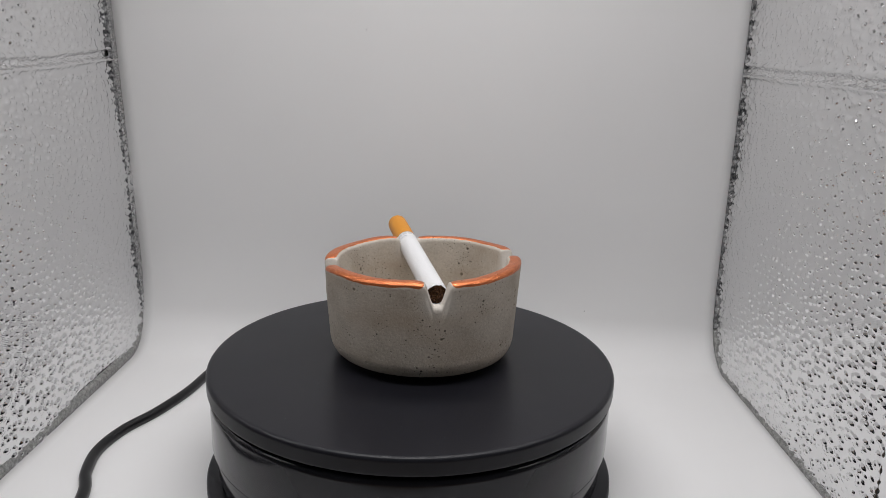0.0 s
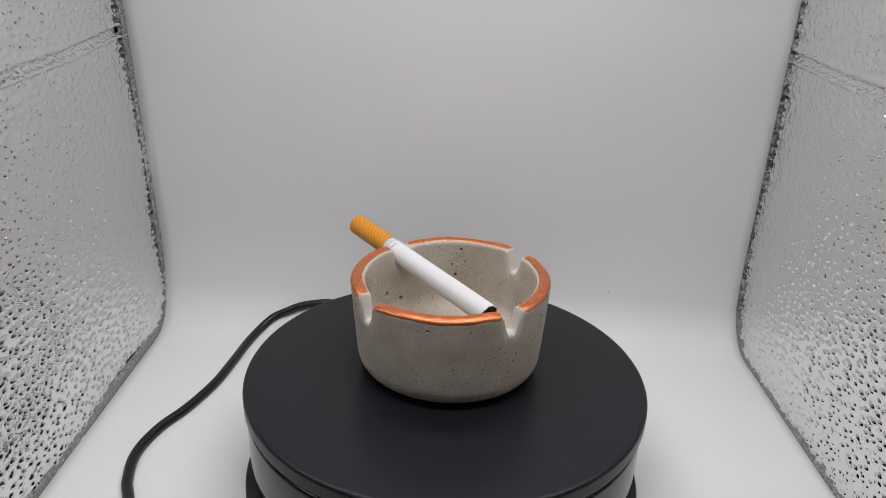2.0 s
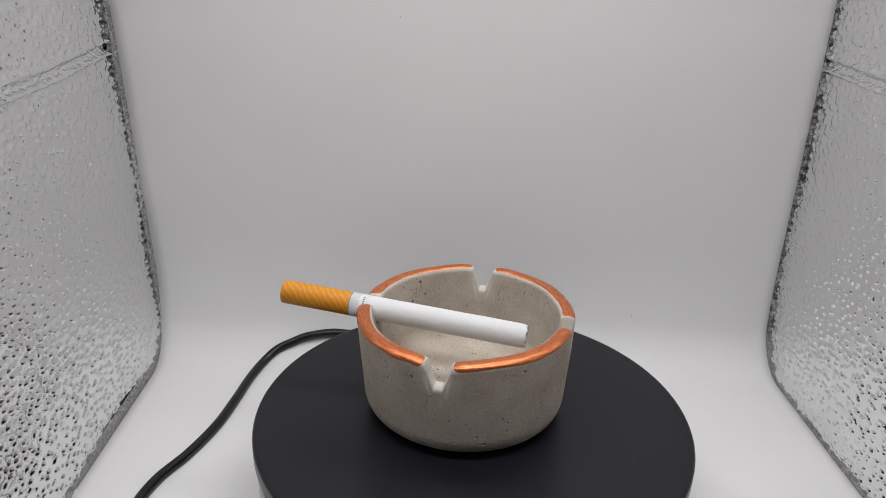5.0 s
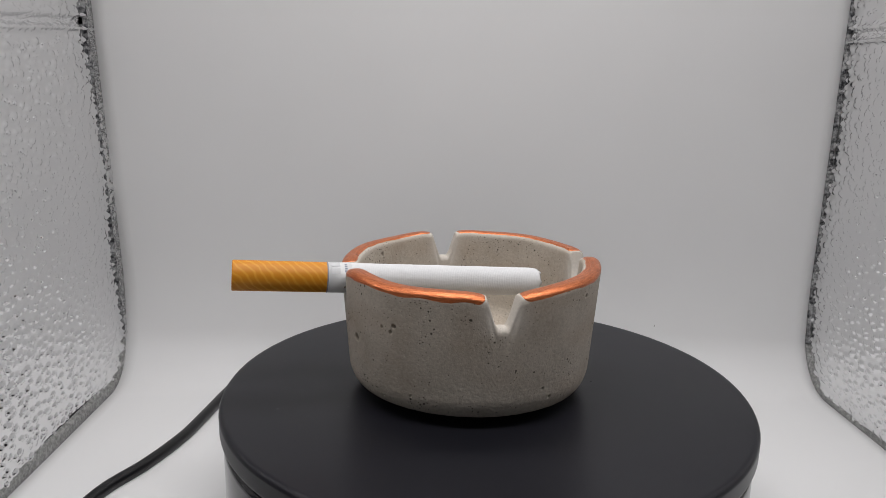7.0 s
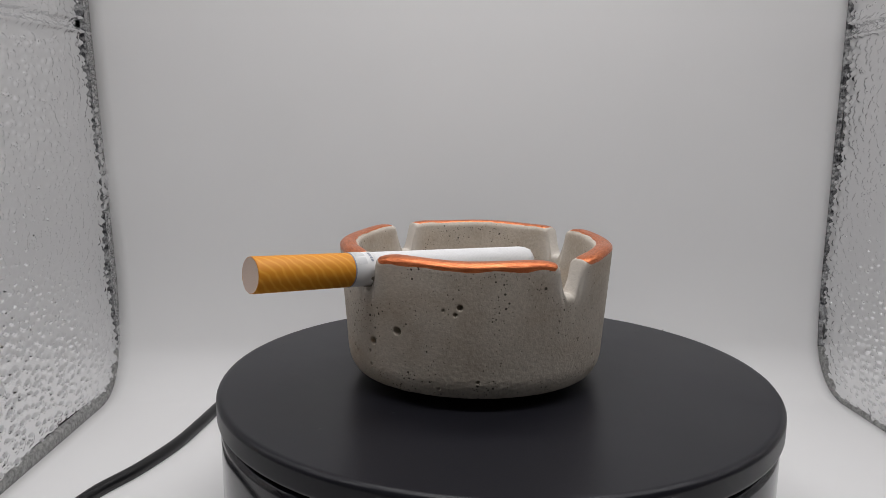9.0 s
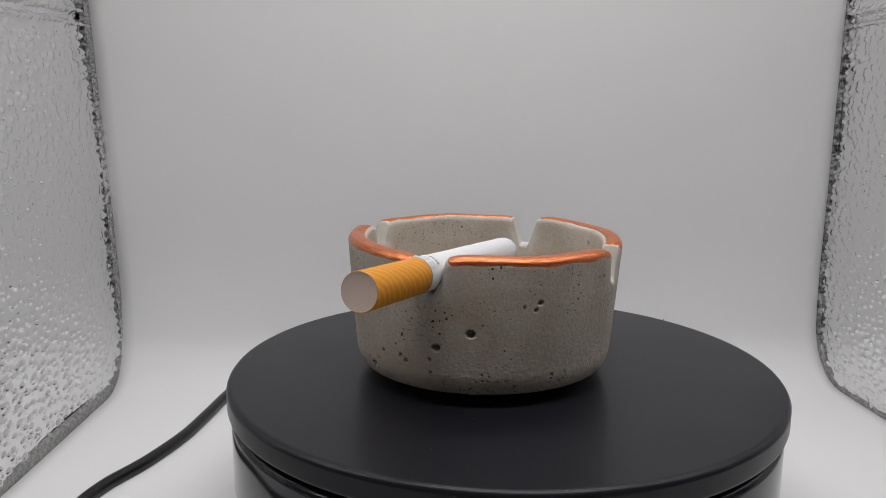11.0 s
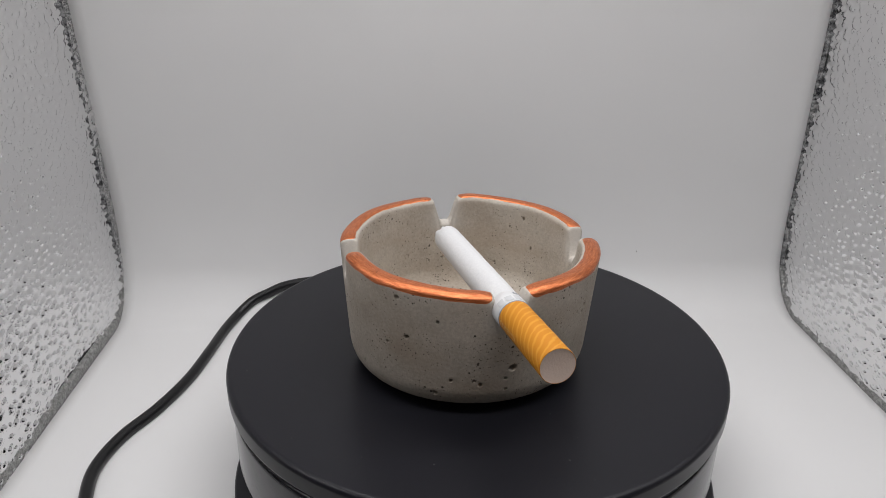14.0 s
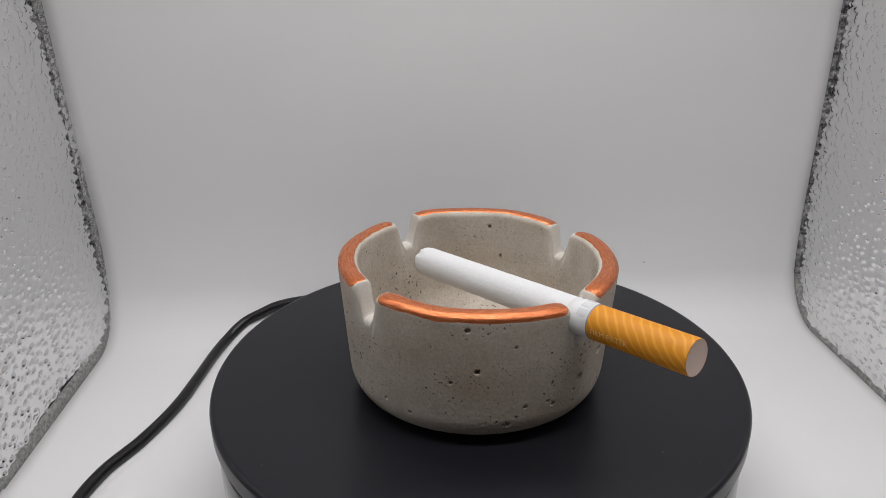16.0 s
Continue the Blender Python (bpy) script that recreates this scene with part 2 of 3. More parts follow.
def tube(name, points, radius, mat, parent=None, label="", sides=12):
    """A round cord along points, smoothed by a Catmull-Rom curve."""
    p = [Vector(q) for q in points]
    p = [2 * p[0] - p[1]] + p + [2 * p[-1] - p[-2]]
    line = []
    for k in range(1, len(p) - 2):
        for s in np.linspace(0, 1, 12, endpoint=k == len(p) - 3):
            a, b, c, d = p[k - 1:k + 3]
            line.append(0.5 * (2 * b + (c - a) * s + (2 * a - 5 * b + 4 * c - d) * s * s + (3 * b - a - 3 * c + d) * s ** 3))
    verts = []
    for k, q in enumerate(line):
        way = (line[min(k + 1, len(line) - 1)] - line[max(k - 1, 0)]).normalized()
        side = way.cross(Vector((0, 0, 1))).normalized()
        up = side.cross(way)
        for s in range(sides):
            t = 2 * math.pi * s / sides
            verts.append(q + radius * (math.cos(t) * side + math.sin(t) * up))
    faces = []
    for k in range(len(line) - 1):
        for s in range(sides):
            n = (s + 1) % sides
            faces.append((k * sides + s, k * sides + n, (k + 1) * sides + n, (k + 1) * sides + s))
    return mesh_object(name, verts, faces, mat, parent, label)


# ---- light box ----
EDGE_Y, SWEEP = 0.1055, 0.021       # back edge of the side panels, radius of the sheet's sweep
LEFT_X, RIGHT_X = -0.1460, 0.1504
FRONT_Y = -0.140


def side_x(side, z):
    """The side panels lean slightly."""
    return LEFT_X - 0.0386 * (z + 0.029) if side < 0 else RIGHT_X - 0.0228 * (z + 0.023)


def lean_y(side, y, z):
    """The sheet's two edges do not run quite upright: the western one stands back, the eastern one leans forward towards the top."""
    t = max(0.0, min(1.0, (z + 0.035) / 0.03))
    back = max(0.0, min(1.0, (y - 0.02) / 0.08))
    return y + back * ((1 - side) / 2 * 0.006 * t + (1 + side) / 2 * (0.0025 * t - 0.05 * max(0.0, z + 0.02)))


def sweep_path(r, back, n=12):
    """The sheet's profile in (y, z): along the floor, round the sweep, up the back."""
    pts = [(y, FLOOR) for y in np.linspace(FRONT_Y, back - r, 24)]
    pts += [(back - r + r * math.sin(a), FLOOR + r - r * math.cos(a)) for a in np.linspace(0, math.pi / 2, n)[1:]]
    pts += [(back, z) for z in np.linspace(FLOOR + r, TOP, 24)[1:]]
    return pts


def backdrop_sheet():
    xs = np.linspace(-1.012, 1.012, 41)
    verts = []
    for u in xs:
        bow = 0.004 * max(0.0, 1 - u ** 4)
        for y, z in sweep_path(SWEEP, EDGE_Y + bow):
            x = (side_x(-1, z) * (1 - u) + side_x(1, z) * (1 + u)) / 2
            verts.append((x, lean_y(u, y, z), z))
    n = len(verts) // len(xs)
    ob = mesh_object("backdrop_sheet", verts, grid_faces(len(xs), n), SHEET)
    ob.matrix_world = BOX
    mod = ob.modifiers.new("thickness", "SOLIDIFY")
    mod.thickness, mod.offset = 0.0008, 1
    # bits of lint that cling to the sheet
    for x, y, z, turn in ((0.0833, EDGE_Y + 0.0034, -0.0189, 20), (-0.030, EDGE_Y + 0.0037, 0.118, -35)):
        box_mesh("lint", (0.0002, 0.0003, 0.0007), pose(x, y, z, 0, turn, 0), LINT, ob, "dark speck of lint")
    return tagged(ob, "white plastic backdrop sheet curving from floor to back", "backdrop", kind="structure")


def foil_relief(y, z, rng):
    """Height of the embossing: scattered oval blisters of uneven size."""
    pitch_y, pitch_z = 0.0039, 0.0029
    h = np.zeros_like(y)
    iy, iz = np.floor(y / pitch_y).astype(int), np.floor(z / pitch_z).astype(int)
    i0, k0 = iy.min() - 2, iz.min() - 2
    shape = (iy.max() - i0 + 3, iz.max() - k0 + 3)
    jy, jz = rng.uniform(0.05, 0.95, shape), rng.uniform(0.05, 0.95, shape)
    size, tall = rng.uniform(0.00052, 0.00092, shape), rng.uniform(0.5, 1.0, shape)
    slim, lean = rng.uniform(1.15, 1.9, shape), rng.uniform(-0.6, 0.6, shape)
    for a in (-1, 0, 1):
        for b in (-1, 0, 1):
            q = (iy - i0 + a, iz - k0 + b)
            dy = y - (iy + a + jy[q]) * pitch_y
            dz = z - (iz + b + jz[q]) * pitch_z
            dy = dy - lean[q] * dz
            r2 = (dy / (size[q] * slim[q])) ** 2 + (dz / size[q]) ** 2
            h = np.maximum(h, tall[q] * np.exp(-0.5 * r2 ** 1.4))
    return 0.00080 * h


def foil_panel(side):
    name = "wall_west" if side < 0 else "wall_east"
    rng = np.random.default_rng(11 if side < 0 else 12)
    ys, zs = np.arange(-0.045, EDGE_Y + 0.0081, 0.00036), np.arange(FLOOR, 0.160, 0.00031)
    y, z = np.meshgrid(ys, zs, indexing="ij")
    h = foil_relief(y, z, rng)
    # a sewn fold across the panel
    fold = (0.1034 if side < 0 else 0.1043) - (0.046 if side < 0 else 0.018) * (EDGE_Y - y) + 0.0002 * np.sin(y * 90)
    d = (z - fold) / 0.0032
    crumple = foil_relief(y * 1.6 + 0.3, z * 3.0 + 0.7 * y, rng)
    near = np.exp(-(d / 0.9) ** 2)
    h = h * (1 - 0.75 * near) + crumple * 1.1 * near + 0.0009 * np.exp(-((d - 0.85) / 0.35) ** 2) - 0.0010 * np.exp(-((d - 0.1) / 0.5) ** 2) + 0.0013 * np.exp(-((d + 0.7) / 0.3) ** 2)
    # slow waves of the soft panel
    h = h + 0.0007 * np.sin(y * 55 + 2.0 * np.sin(z * 21)) * np.sin(z * 38 + 1.0 + side)
    base = np.where(side < 0, LEFT_X - 0.0386 * (z + 0.029), RIGHT_X - 0.0228 * (z + 0.023))
    x = base - side * h
    ob = mesh_object(name, np.stack([x, y, z], -1).reshape(-1, 3), grid_faces(len(ys), len(zs)), FOIL)
    ob.matrix_world = BOX
    tagged(ob, "side wall of dimpled silver foil with a sewn fold", "light box wall", kind="structure")
    for lo, hi, a, b in ((FRONT_Y, ys[0], FLOOR, TOP), (ys[0], ys[-1], zs[-1], TOP)):
        yy, zz = np.meshgrid(np.linspace(lo, hi, 30), np.linspace(a, b, 30), indexing="ij")
        xx = np.where(side < 0, LEFT_X - 0.0386 * (zz + 0.029), RIGHT_X - 0.0228 * (zz + 0.023))
        mesh_object("panel", np.stack([xx, yy, zz], -1).reshape(-1, 3), grid_faces(30, 30), FOIL, ob)
    # the sewn tape that follows the panel's edge
    path = sweep_path(SWEEP, EDGE_Y, 16)
    rows = []
    for k, (py, pz) in enumerate(path):
        ay, az = path[max(k - 1, 0)]
        by, bz = path[min(k + 1, len(path) - 1)]
        ty, tz = by - ay, bz - az
        n = math.hypot(ty, tz)
        ny, nz = -tz / n, ty / n
        row = []
        for off, out in ((0.0, 0.0004), (0.1, 0.0009), (0.4, 0.0011), (0.75, 0.0009), (1.0, -0.0004)):
            row.append((off, out, py, pz, ny, nz))
        rows.append(row)
    turn = next(k for k, q in enumerate(path) if q[1] > FLOOR + SWEEP * 0.8)
    for a, b, wide, mat, label in ((0, turn + 1, 0.0056 if side < 0 else 0.0034, TAPE, "clear silvery tape along the floor"), (turn, len(rows), 0.0019, BINDING_REFLECTION, "sewn back edge with the foil's dark reflection painted in")):
        verts = [(side_x(side, pz) - side * out, (lean_y(side, py, pz) if side > 0 else py) + ny * off * wide, pz + nz * off * wide) for row in rows[a:b] for off, out, py, pz, ny, nz in row]
        mesh_object("edge_tape", verts, grid_faces(b - a, 5), mat, ob, label)
    if side < 0:
        verts = [(side_x(side, pz) + 0.0007, py + (lean_y(side, py, pz) + 0.0006 - py) * f, pz) for py, pz in path[turn:] for f in (0.0, 0.5, 1.0)]
        mesh_object("selvage", verts, grid_faces(len(path) - turn, 3), SELVAGE, ob, "narrow mottled silver selvage")
    return ob


def light_box():
    backdrop_sheet()
    foil_panel(-1)
    foil_panel(1)
    w, mid = 0.32, (FRONT_Y + 0.118) / 2
    deep = 0.118 - FRONT_Y
    top = box_mesh("ceiling", (w, deep, 0.004), pose(0, mid, TOP + 0.002), BOARD)
    top.matrix_world = BOX
    tagged(top, "white top board of the light box", "ceiling", kind="structure")
    low = box_mesh("floor", (w, deep, 0.004), pose(0, mid, FLOOR - 0.0035), BOARD)
    low.matrix_world = BOX
    tagged(low, "white base board under the backdrop sheet", "floor", kind="structure")
    rear = box_mesh("wall_north", (w, 0.004, TOP - FLOOR), pose(0, 0.120, (TOP + FLOOR) / 2), BOARD)
    rear.matrix_world = BOX
    tagged(rear, "white back board of the light box", "wall", kind="structure")


light_box()


# ---- turntable ----
def turntable():
    base = new("turntable")
    tagged(base, "round black motorised turntable with a satin platter", "turntable")
    base.location = (0, 0, FLOOR)
    up = -FLOOR
    r = 0.07306

    def part(name, prof, mat, label=""):
        return lathe(name, [(a, z + up) for a, z in prof], mat, base, label, 200)

    foot = FLOOR + 0.0003
    part("foot_ring", [(0.0, foot), (0.0744, foot), (0.0748, foot + 0.0006), (0.0747, foot + 0.0022), (0.0740, foot + 0.0028), (0.0690, foot + 0.0030)], SATIN, "flat black foot ring")
    part("lower_housing", [(0.0690, foot + 0.0028), (0.0704, foot + 0.0060), (0.0712, -0.0275), (0.0712, -0.0268)], GLOSS, "gloss black lower housing")
    part("upper_housing", [(0.0712, -0.0266), (0.0720, -0.0264), (0.0721, -0.0258), (0.0722, -0.0095), (0.0720, -0.0080), (0.0712, -0.0076), (0.0, -0.0076)], GLOSS, "gloss black housing band")
    # small dark control window on the housing
    a = radians(-51)
    box_mesh("control_window", (0.0168, 0.0016, 0.0125), pose(0.0710 * math.cos(a), 0.0710 * math.sin(a), -0.0308 + up, 0, 0, -51 + 90), GLOSS, base, "flat black control window", 0.0004)
    platter = part("platter", [(0.0, -0.0060), (0.0715, -0.0060), (0.0726, -0.0059), (r - 0.0001, -0.0056), (r, -0.0052), (r, -0.0050), (r, -0.0014), (r, -0.0012), (r - 0.0002, -0.0007), (r - 0.0006, -0.0002), (r - 0.0012, 0.0), (r - 0.0018, 0.0), (0.066, 0.0), (0.04, 0.0), (0.0, 0.0)], SATIN, "satin black rotating platter")
    part("spindle", [(0.0, -0.0079), (0.03, -0.0079), (0.03, -0.0063), (0.0, -0.0063)], GLOSS)
    rng = random.Random(5)
    for k in range(34):
        d, t = 0.070 * math.sqrt(rng.random()), rng.uniform(0, 6.283)
        s = rng.uniform(0.00008, 0.00022)
        box_mesh("speck", (s * rng.uniform(1, 3), s, 0.0001), pose(d * math.cos(t), d * math.sin(t), 0.00005 + up, 0, 0, rng.uniform(0, 180)), LINT, platter)
    return platter


PLATTER = turntable()


# ---- power cable ----
def cable():
    z = FLOOR + 0.0021
    pts = [(-0.008, 0.0715, -0.034), (-0.012, 0.082, -0.034), (-0.024, 0.0955, -0.033), (-0.039, 0.1052, -0.0312), (-0.0535, 0.1085, -0.0302), (-0.0610, 0.1088, -0.0305), (-0.0702, 0.1084, -0.0320), (-0.0770, 0.1072, -0.0344), (-0.0842, 0.1050, -0.0372), (-0.0902, 0.0985, -0.0406),
           (-0.0940, 0.0870, z), (-0.0972, 0.0690, z), (-0.1010, 0.0510, z), (-0.1078, 0.0325, z), (-0.1155, 0.0175, z), (-0.1190, 0.0020, z), (-0.1168, -0.0135, z), (-0.1118, -0.0280, z), (-0.1080, -0.0600, z), (-0.1120, -0.1000, z), (-0.1160, -0.1370, z)]
    return tagged(tube("power_cable", pts, 0.0021, RUBBER), "black rubber power cable lying on the white sheet", "cable")


cable()

# ---- ashtray ----
CENTRE = (0.0030, 0.0049)          # the bowl stands a little off the axis
RIM_R, HEIGHT, WALL = 0.0359, 0.0370, 0.0050
NOTCHES = [9.9, 100.2, 188.0, 278.0]


def notch_gap(phi):
    """Signed arc distance in metres from the nearest notch's middle."""
    d = (phi[:, None] - np.radians(NOTCHES)[None] + np.pi) % (2 * np.pi) - np.pi
    k = np.abs(d).argmin(1)
    return RIM_R * d[np.arange(len(phi)), k], k


def rim_height(phi):
    s, k = notch_gap(phi)
    s = np.abs(s)
    f = np.clip((s - 0.0012) / 0.0036, 0, 1)
    f = 0.30 * np.minimum(f * 1.12, 1) + 0.70 * f * f * (3 - 2 * f)
    wave = 0.00025 * np.sin(3 * phi + 1) + 0.0002 * np.sin(7 * phi)
    round_off = 0.0005 * np.exp(-((s - 0.0040) / 0.0030) ** 2)
    wave = wave - 0.00075 * (1 + np.cos(phi - radians(150)))
    return HEIGHT + 0.0002 + wave - 0.0080 * (1 - f) - round_off


def outer_radius(z):
    """Outside wall with a rounded foot, undercut at the very bottom."""
    r = 0.0332 + (RIM_R - 0.0332) * np.clip(z / HEIGHT, 0, 1)
    d = np.clip((0.0085 - z) / 0.0060, 0, 1)
    bend = r - 0.0032 * (1 - np.sqrt(np.clip(1 - d * d, 0, 1)))
    under = 0.0225 + 0.0072 * np.clip(z / 0.0032, 0, 1)
    return np.where(z < 0.0032, under, bend)


def notch_round(phi):
    """How far the rim's two faces fall back along the rounded flanks of the notches."""
    s = np.abs(notch_gap(np.atleast_1d(phi))[0])
    return 0.0006 * np.exp(-((s - 0.0030) / 0.0013) ** 2)


def rim_point(phi, zt, a):
    """A point of the rounded rim: a = 0 outside, pi inside."""
    ro, cap = outer_radius(zt - 0.002), 0.0020
    mid = ro - WALL / 2
    r = mid + (WALL / 2 - notch_round(phi)) * np.sign(np.cos(a)) * np.abs(np.cos(a)) ** 0.75
    return r, zt - cap + cap * np.abs(np.sin(a)) ** 0.75 * np.sign(np.sin(a))


def pits(phi, z, rng):
    """Depth of the air holes in the cast wall."""
    depth = np.zeros_like(z)
    big = [(-129.6, 0.0321, 0.00045), (-79.7, 0.0175, 0.00035), (142.7, 0.0256, 0.00055), (116.8, 0.0185, 0.0009), (103.2, 0.0146, 0.00085),
           (70.0, 0.0069, 0.0006), (141.0, 0.0239, 0.0004), (57.8, 0.0221, 0.00055), (89.5, 0.0102, 0.0005), (54.0, 0.0329, 0.0005)]
    holes = [(radians(a), h, s, 0.8) for a, h, s in big]
    for _ in range(16):
        h = rng.choice([rng.uniform(0.004, 0.030), rng.uniform(0.003, 0.012)])
        holes.append((rng.uniform(-math.pi, math.pi), h, rng.uniform(0.00030, 0.00040), rng.uniform(0.7, 1.0)))
    for a, h, s, k in holes:
        near = np.abs((phi[:, 0] - a + np.pi) % (2 * np.pi) - np.pi) < 4 * s / 0.033
        if not near.any():
            continue
        d = ((phi[near] - a + np.pi) % (2 * np.pi) - np.pi) * 0.0345
        r2 = (d / s) ** 2 + ((z[near] - h) / (s * 0.85)) ** 2
        depth[near] = np.maximum(depth[near], k * s * 4.6 * np.exp(-0.7 * r2 ** 3))
    return depth


def ashtray():
    phi = np.linspace(-np.pi, np.pi, 1440, endpoint=False)
    zt = rim_height(phi)
    rng = random.Random(3)
    rs, zs = [], []
    # underside and foot, then the outside wall
    for r in (0.0, 0.011, 0.022):
        rs.append(np.full_like(phi, r)), zs.append(np.zeros_like(phi))
    t = np.linspace(0, 1, 150)
    zw = (zt[:, None] - 0.0020) * t[None] ** 1.15
    rw = outer_radius(zw)
    soft_edge = notch_round(phi)[:, None]
    rw = rw - soft_edge * np.exp(-((zt[:, None] - 0.0020 - zw) / 0.0026) ** 2)
    p2 = np.repeat(phi[:, None], 150, 1)
    low = np.exp(-(zw / 0.009) ** 2)
    rough = np.array([[noise.noise(Vector((60 * math.cos(a) * 0.0345 * 18, 60 * math.sin(a) * 0.0345 * 18, h * 1080))) for h in np.linspace(0, HEIGHT, 75)] for a in phi[::3]])
    rough = np.repeat(np.repeat(rough, 3, 0), 2, 1)[:len(phi), :150]
    rough = (rough + np.roll(rough, 1, 0) + np.roll(rough, 2, 0)) / 3
    fade = np.clip(zw / 0.002, 0, 1)
    rw = rw - (pits(p2, zw, rng) + 0.00006 * rough * (0.4 + 1.4 * low)) * fade
    R = [np.stack(rs, 1), rw]
    Z = [np.stack(zs, 1), zw]
    a = np.linspace(0, np.pi, 16)[1:-1]
    rr = [rim_point(phi, zt, x) for x in a]
    R.append(np.stack([q[0] for q in rr], 1)), Z.append(np.stack([q[1] for q in rr], 1))
    # inside wall, rounded into the bowl's floor
    t = np.linspace(0, 1, 60)
    floor_z, bend = 0.0085, 0.006
    zi = (zt[:, None] - 0.0020) * (1 - t[None]) + floor_z * t[None]
    ri = (outer_radius(zt - 0.002) - WALL)[:, None] - 0.0016 * t[None]
    ri = ri + soft_edge * np.exp(-((zt[:, None] - 0.0020 - zi) / 0.0026) ** 2)
    d = np.clip((floor_z + bend - zi) / bend, 0, 1)
    ri = ri - bend * (1 - np.sqrt(np.clip(1 - d * d, 0, 1)))
    ri = ri + pits(np.repeat(phi[:, None], 60, 1), zi, random.Random(9)) * np.clip((zi - 0.012) / 0.003, 0, 1) * 0.9
    R.append(ri), Z.append(zi)
    R.append(np.stack([np.full_like(phi, x) for x in (0.020, 0.014, 0.008, 0.0001)], 1))
    Z.append(np.stack([np.full_like(phi, floor_z + 0.0002 * k) for k in (0, 0, 0, 0)], 1))
    R, Z = np.concatenate(R, 1), np.concatenate(Z, 1)
    lag = 0.0005 * (1 - Z / HEIGHT)
    v = np.stack([R * np.cos(phi)[:, None] + 0.85 * lag, R * np.sin(phi)[:, None] - 0.5 * lag, Z], -1)
    ob = new("ashtray")
    tagged(ob, "round grey concrete ashtray with copper painted rim", "ashtray")
    bowl = mesh_object("bowl", v.reshape(-1, 3), grid_faces(len(phi), R.shape[1], True), CONCRETE, ob, "pitted grey cast concrete bowl")
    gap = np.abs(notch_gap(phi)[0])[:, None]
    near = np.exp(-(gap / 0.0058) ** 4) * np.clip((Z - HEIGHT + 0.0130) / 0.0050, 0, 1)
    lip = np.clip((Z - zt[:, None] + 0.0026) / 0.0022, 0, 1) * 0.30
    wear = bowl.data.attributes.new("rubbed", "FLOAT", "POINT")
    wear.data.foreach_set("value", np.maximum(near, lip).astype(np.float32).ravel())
    for k in range(4):
        copper_band(ob, k)
    # dried glue that holds the cigarette in its notch
    for da, dz, s in ((-4.6, -0.0062, 0.0013), (4.4, -0.0066, 0.0011), (-3.6, -0.0074, 0.0010), (2.6, -0.0076, 0.0010)):
        a = radians(NOTCHES[1] + da)
        bm = bmesh.new()
        bmesh.ops.create_icosphere(bm, subdivisions=3, radius=s)
        for q in bm.verts:
            q.co *= 1 + 0.35 * noise.noise(q.co * 1600 + Vector((da, 0, 0)))
            q.co = Vector((q.co.x * 1.5, q.co.y * 0.7, q.co.z)) 
        bm.transform(pose(0.0338 * math.cos(a), 0.0338 * math.sin(a), HEIGHT + dz, 0, 0, NOTCHES[1] + da))
        me = bpy.data.meshes.new("glue")
        bm.to_mesh(me)
        bm.free()
        me.materials.append(GLUE)
        g = new("glue", me)
        g.parent = ob
        tagged(g, "blob of dried grey glue")
    return ob


def copper_band(ob, k):
    """The painted top of one rim stretch, between two notches, with an uneven edge."""
    a0, a1 = radians(NOTCHES[k]), radians(NOTCHES[(k + 1) % 4] + (360 if k == 3 else 0))
    gap = 0.0046 / RIM_R
    n, m = 150, 22
    phi = np.linspace(a0 + gap, a1 - gap, n)
    zt = rim_height((phi + np.pi) % (2 * np.pi) - np.pi)
    seed = 13.7 * k
    verts = []
    for i, p in enumerate(phi):
        end = min(i, n - 1 - i) / (n - 1) * (a1 - a0 - 2 * gap) * RIM_R
        e = math.sqrt(max(0.0, 1 - max(0.0, 1 - end / 0.0022) ** 2))
        w1 = noise.noise(Vector((p * 6, seed, 0))) + 0.13 * noise.noise(Vector((p * 30, seed, 3)))
        w2 = noise.noise(Vector((p * 9, seed, 7))) + 0.3 * noise.noise(Vector((p * 34, seed, 9)))
        lo, hi = (0.06, 0.06, 0.10, 0.10)[k] + 0.20 * w1, 2.25 + 0.16 * w2
        mid = 1.25
        lo, hi = mid + (lo - mid) * e, mid + (hi - mid) * e
        for j in range(m):
            u = j / (m - 1)
            a = lo + (hi - lo) * u
            r, z = rim_point(p, zt[i], np.array(max(a, 0.0)))
            r, z = float(np.ravel(r)[0]), float(z)
            if a < 0:
                z = z + a * 0.0032
            lump = 1 + 0.10 * noise.noise(Vector((p * 10, u * 2, seed)))
            thick = (0.00022 * lump * e * min(1, 6 * u, 6 * (1 - u)) ** 0.5) - 0.00006
            nr, nz = math.cos(max(a, 0)), math.sin(max(a, 0))
            verts.append(((r + thick * nr) * math.cos(p), (r + thick * nr) * math.sin(p), z + thick * nz))
    mesh_object("copper_band", verts, grid_faces(n, m), COPPER, ob, "brushed copper paint on the rim")


ASHTRAY = ashtray()

# ---- cigarette ----
FILTER_END, TIP = Vector((-0.0079, 0.0681, 0.0339)), Vector((0.0079, -0.0149, 0.0281))
CIG_R = 0.0040


def lettering(ob, words, way, radius, start):
    """Pale capitals that run along the tipping paper towards the filter's end, wrapped round it."""
    text = bpy.data.curves.new("lettering", "FONT")
    text.body, text.size = words, 0.00185
    text.resolution_u = 2
    flat = new("lettering", text)
    me = bpy.data.meshes.new_from_object(flat)
    bpy.data.objects.remove(flat)
    mid = math.atan2(way.y, way.x)
    for q in me.vertices:
        a = mid + (q.co.y - 0.0006) / radius
        q.co = Vector((radius * math.cos(a), radius * math.sin(a), start - q.co.x))
    me.materials.clear()
    me.materials.append(PALE)
    printed = new("lettering", me)
    printed.parent = ob
    tagged(printed, "pale gold printed words")


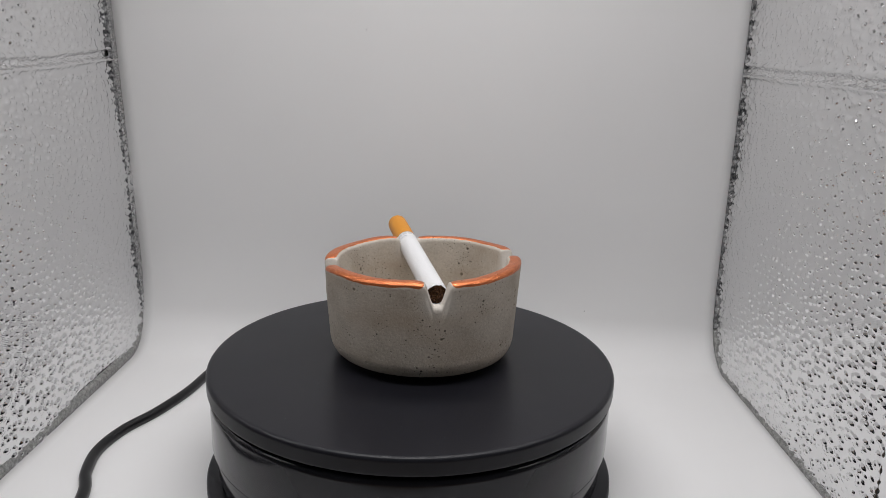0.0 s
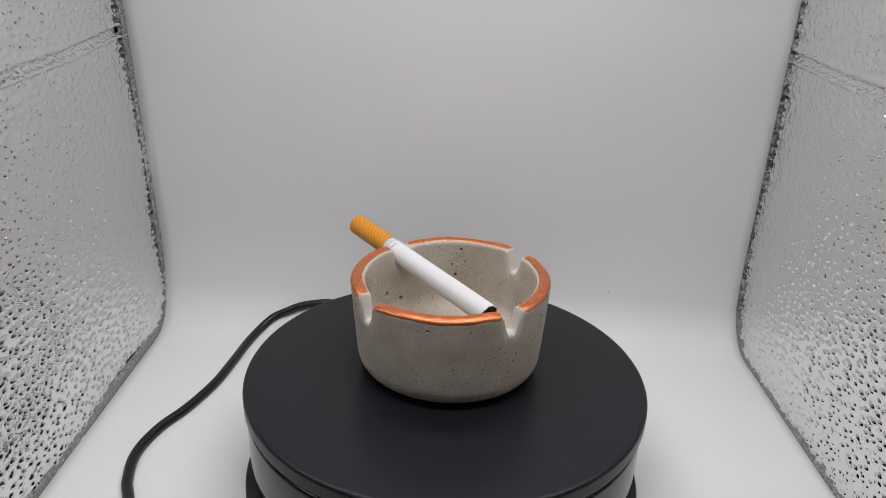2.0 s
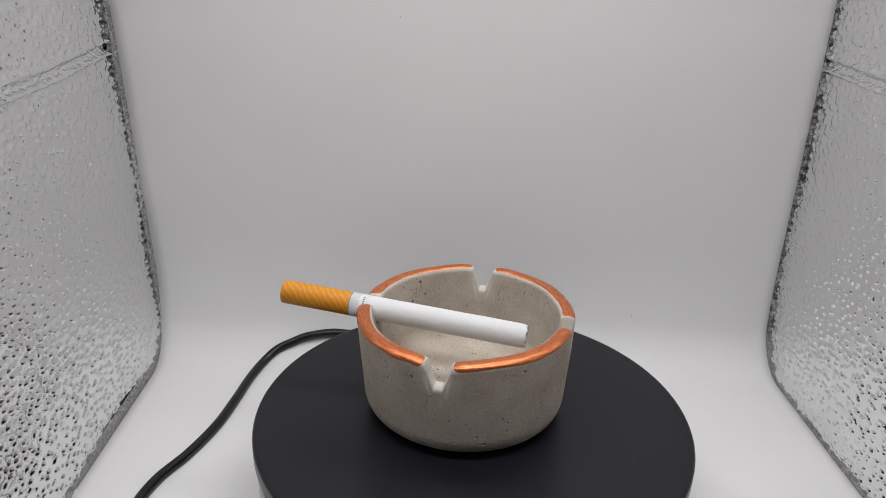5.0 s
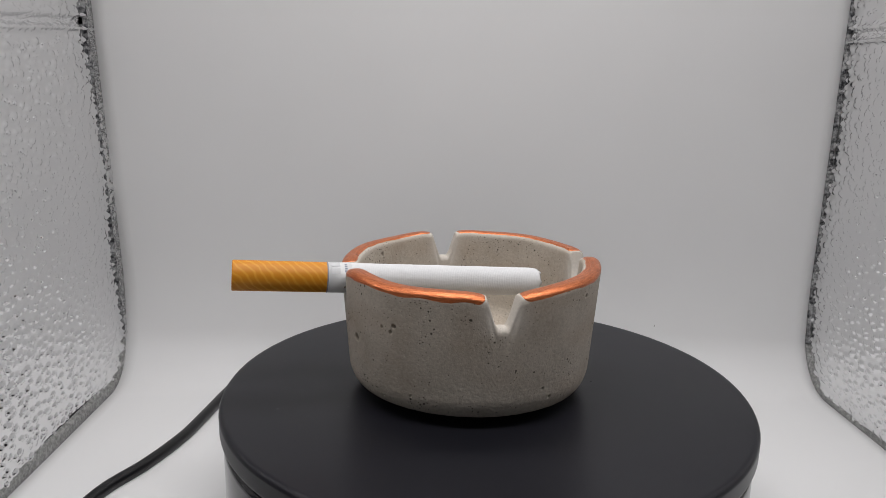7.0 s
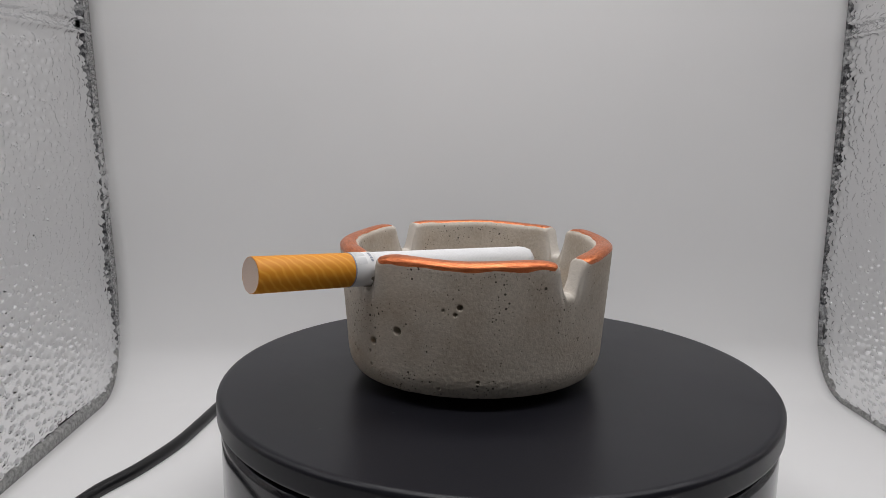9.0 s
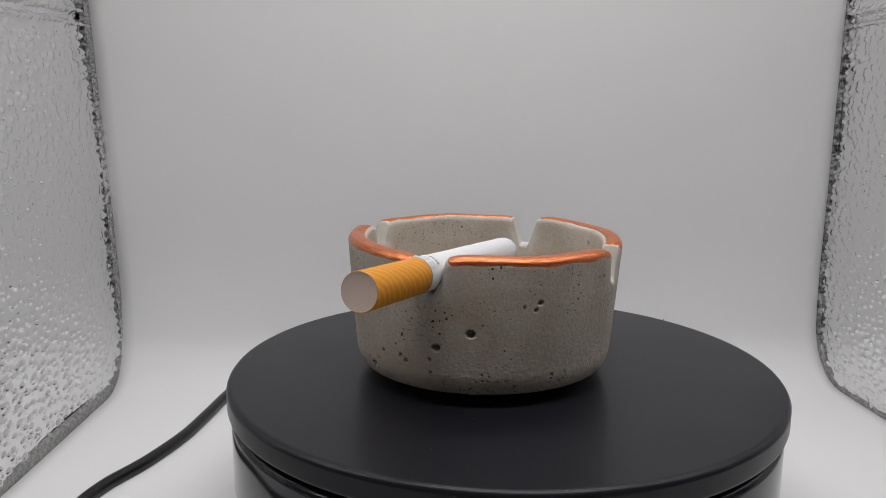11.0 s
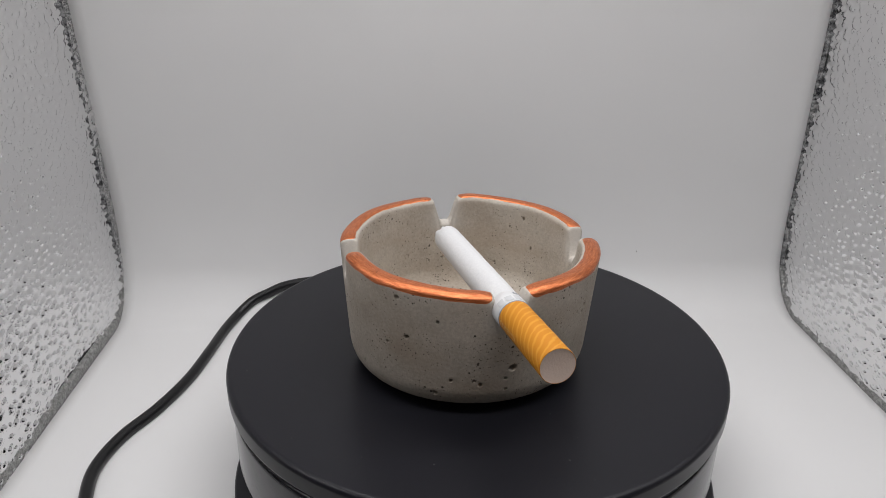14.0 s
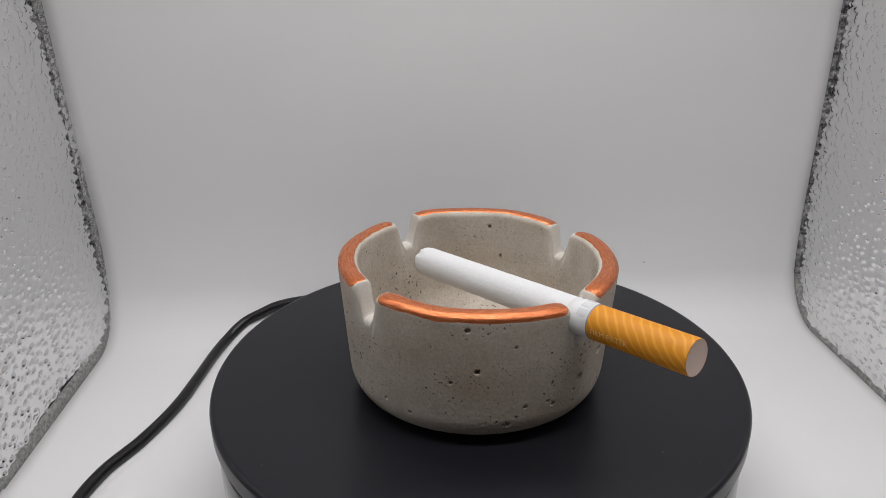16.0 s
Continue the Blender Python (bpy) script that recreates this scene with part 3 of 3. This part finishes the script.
def cigarette():
    """Built along z from the filter's end."""
    ob = new("cigarette")
    tagged(ob, "unlit filter cigarette resting in a notch of the ashtray", "cigarette")
    length, joint = (TIP - FILTER_END).length, 0.0243
    r = CIG_R
    lathe("filter", [(0.0, 0.0002), (r - 0.0006, 0.00015), (r - 0.00012, 0.00004)], ACETATE, ob, "pale fibre filter end", 64)
    lathe("tipping_paper", [(r - 0.00012, 0.0003), (r - 0.00010, 0.0), (r, 0.0001), (r + 0.00005, 0.0005), (r + 0.00005, joint)], CORK, ob, "orange tipping paper with pale slanting waves", 64)
    a = np.linspace(0, 2 * np.pi, 72, endpoint=False)
    zz = np.concatenate([np.linspace(joint - 0.0002, length - 0.004, 40), np.linspace(length - 0.0037, length, 8)])
    verts = []
    for t in a:
        for z in zz:
            w = noise.noise(Vector((2 * math.cos(t), 2 * math.sin(t), z * 180)))
            near = max(0.0, (z - length + 0.003) / 0.003)
            k = r + 0.00005 * w - 0.00035 * near * near * (1 + 0.8 * noise.noise(Vector((4 * math.cos(t), 4 * math.sin(t), 5))))
            verts.append((k * math.cos(t), k * math.sin(t), z + 0.0005 * near * noise.noise(Vector((3 * math.cos(t), 3 * math.sin(t), 1)))))
    n = len(zz)
    # the paper's lip turns inwards
    rim = [(v[0] * 0.96, v[1] * 0.96, v[2] - 0.001) for v in verts[n - 1::n]]
    grid = []
    for k in range(72):
        grid += verts[k * n:(k + 1) * n] + [rim[k]]
    mesh_object("paper", grid, grid_faces(72, n + 1, True), PAPER, ob, "white cigarette paper")
    lathe("sleeve", [(r - 0.00002, joint + 0.0001), (r + 0.00010, joint + 0.0001), (r + 0.00010, joint + 0.0063), (r - 0.00002, joint + 0.00635)], SLEEVE, ob, "white end of the tipping paper", 64)
    lathe("band", [(r + 0.00004, joint), (r + 0.00013, joint + 0.0001), (r + 0.00013, joint + 0.0003), (r + 0.00004, joint + 0.0004)], INK, ob, "thin grey printed line", 64)
    # faint print on the paper and on the tipping paper
    lying = (TIP - FILTER_END).to_track_quat("Z", "Y").inverted()
    big_print = tuple((0.0010, 0.0034, c - 0.20, c + 0.22) for c in (-1.5, -0.95, -0.4, 0.15))
    small_print = tuple((0.0046, 0.0053, c - 0.07, c + 0.07) for c in (-0.42, -0.22, -0.02, 0.18))
    for way, cells, mat, label in (((-0.66, 0, 0.75), big_print, PRINT, "pale grey printed block"), ((-0.66, 0, 0.75), small_print, INK, "small dark printed bar")):
        q = lying @ Vector(way)
        mid = math.atan2(q.y, q.x)
        for za, zb, pa, pb in cells:
            vs = [((r + 0.00016) * math.cos(mid + pa + (pb - pa) * k / 8), (r + 0.00016) * math.sin(mid + pa + (pb - pa) * k / 8), joint + zz2) for k in range(9) for zz2 in (za, zb)]
            mesh_object("print", vs, grid_faces(9, 2), mat, ob, label)
    lettering(ob, "FIRM FILTER", lying @ Vector((0.95, 0, -0.1)), r + 0.00012, joint - 0.0009)
    # shredded tobacco at the open end
    rng = random.Random(8)
    bm = bmesh.new()
    bmesh.ops.create_cone(bm, cap_ends=True, segments=24, radius1=r - 0.0004, radius2=r - 0.0004, depth=0.002, matrix=pose(0, 0, length - 0.0022))
    for _ in range(40):
        d, t = (r - 0.0008) * math.sqrt(rng.random()), rng.uniform(0, 6.283)
        bmesh.ops.create_cube(bm, size=1.0, matrix=pose(d * math.cos(t), d * math.sin(t), length - rng.uniform(0.0004, 0.0013), rng.uniform(-50, 50), rng.uniform(-50, 50), rng.uniform(0, 180)) @ Matrix.Diagonal((rng.uniform(0.0008, 0.002), 0.0004, 0.0003, 1)))
    me = bpy.data.meshes.new("tobacco")
    bm.to_mesh(me)
    bm.free()
    me.materials.append(TOBACCO)
    t = new("tobacco", me)
    t.parent = ob
    tagged(t, "shredded brown tobacco")
    return ob


CIGARETTE = cigarette()


# ---- table ----
def table_top():
    table = box_mesh("table", (1.6, 0.9, 0.03), pose(0, -0.15, FLOOR - 0.0055 - 0.015), WOOD, None, "", 0.003)
    tagged(table, "brown wooden table top under the light box", "table")


table_top()


def motions():
    """The platter turns, and carries the ashtray and the cigarette."""
    times = [k * 0.5 for k in range(33)]
    walk(PLATTER, [(t, pose(0, 0, 0, 0, 0, SPIN * t)) for t in times])
    walk(ASHTRAY, [(t, pose(0, 0, 0, 0, 0, SPIN * t) @ pose(CENTRE[0], CENTRE[1], 0)) for t in times])
    lying = Matrix.Translation(FILTER_END) @ (TIP - FILTER_END).to_track_quat("Z", "Y").to_matrix().to_4x4()
    walk(CIGARETTE, [(t, pose(0, 0, 0, 0, 0, SPIN * t) @ lying) for t in times])


motions()
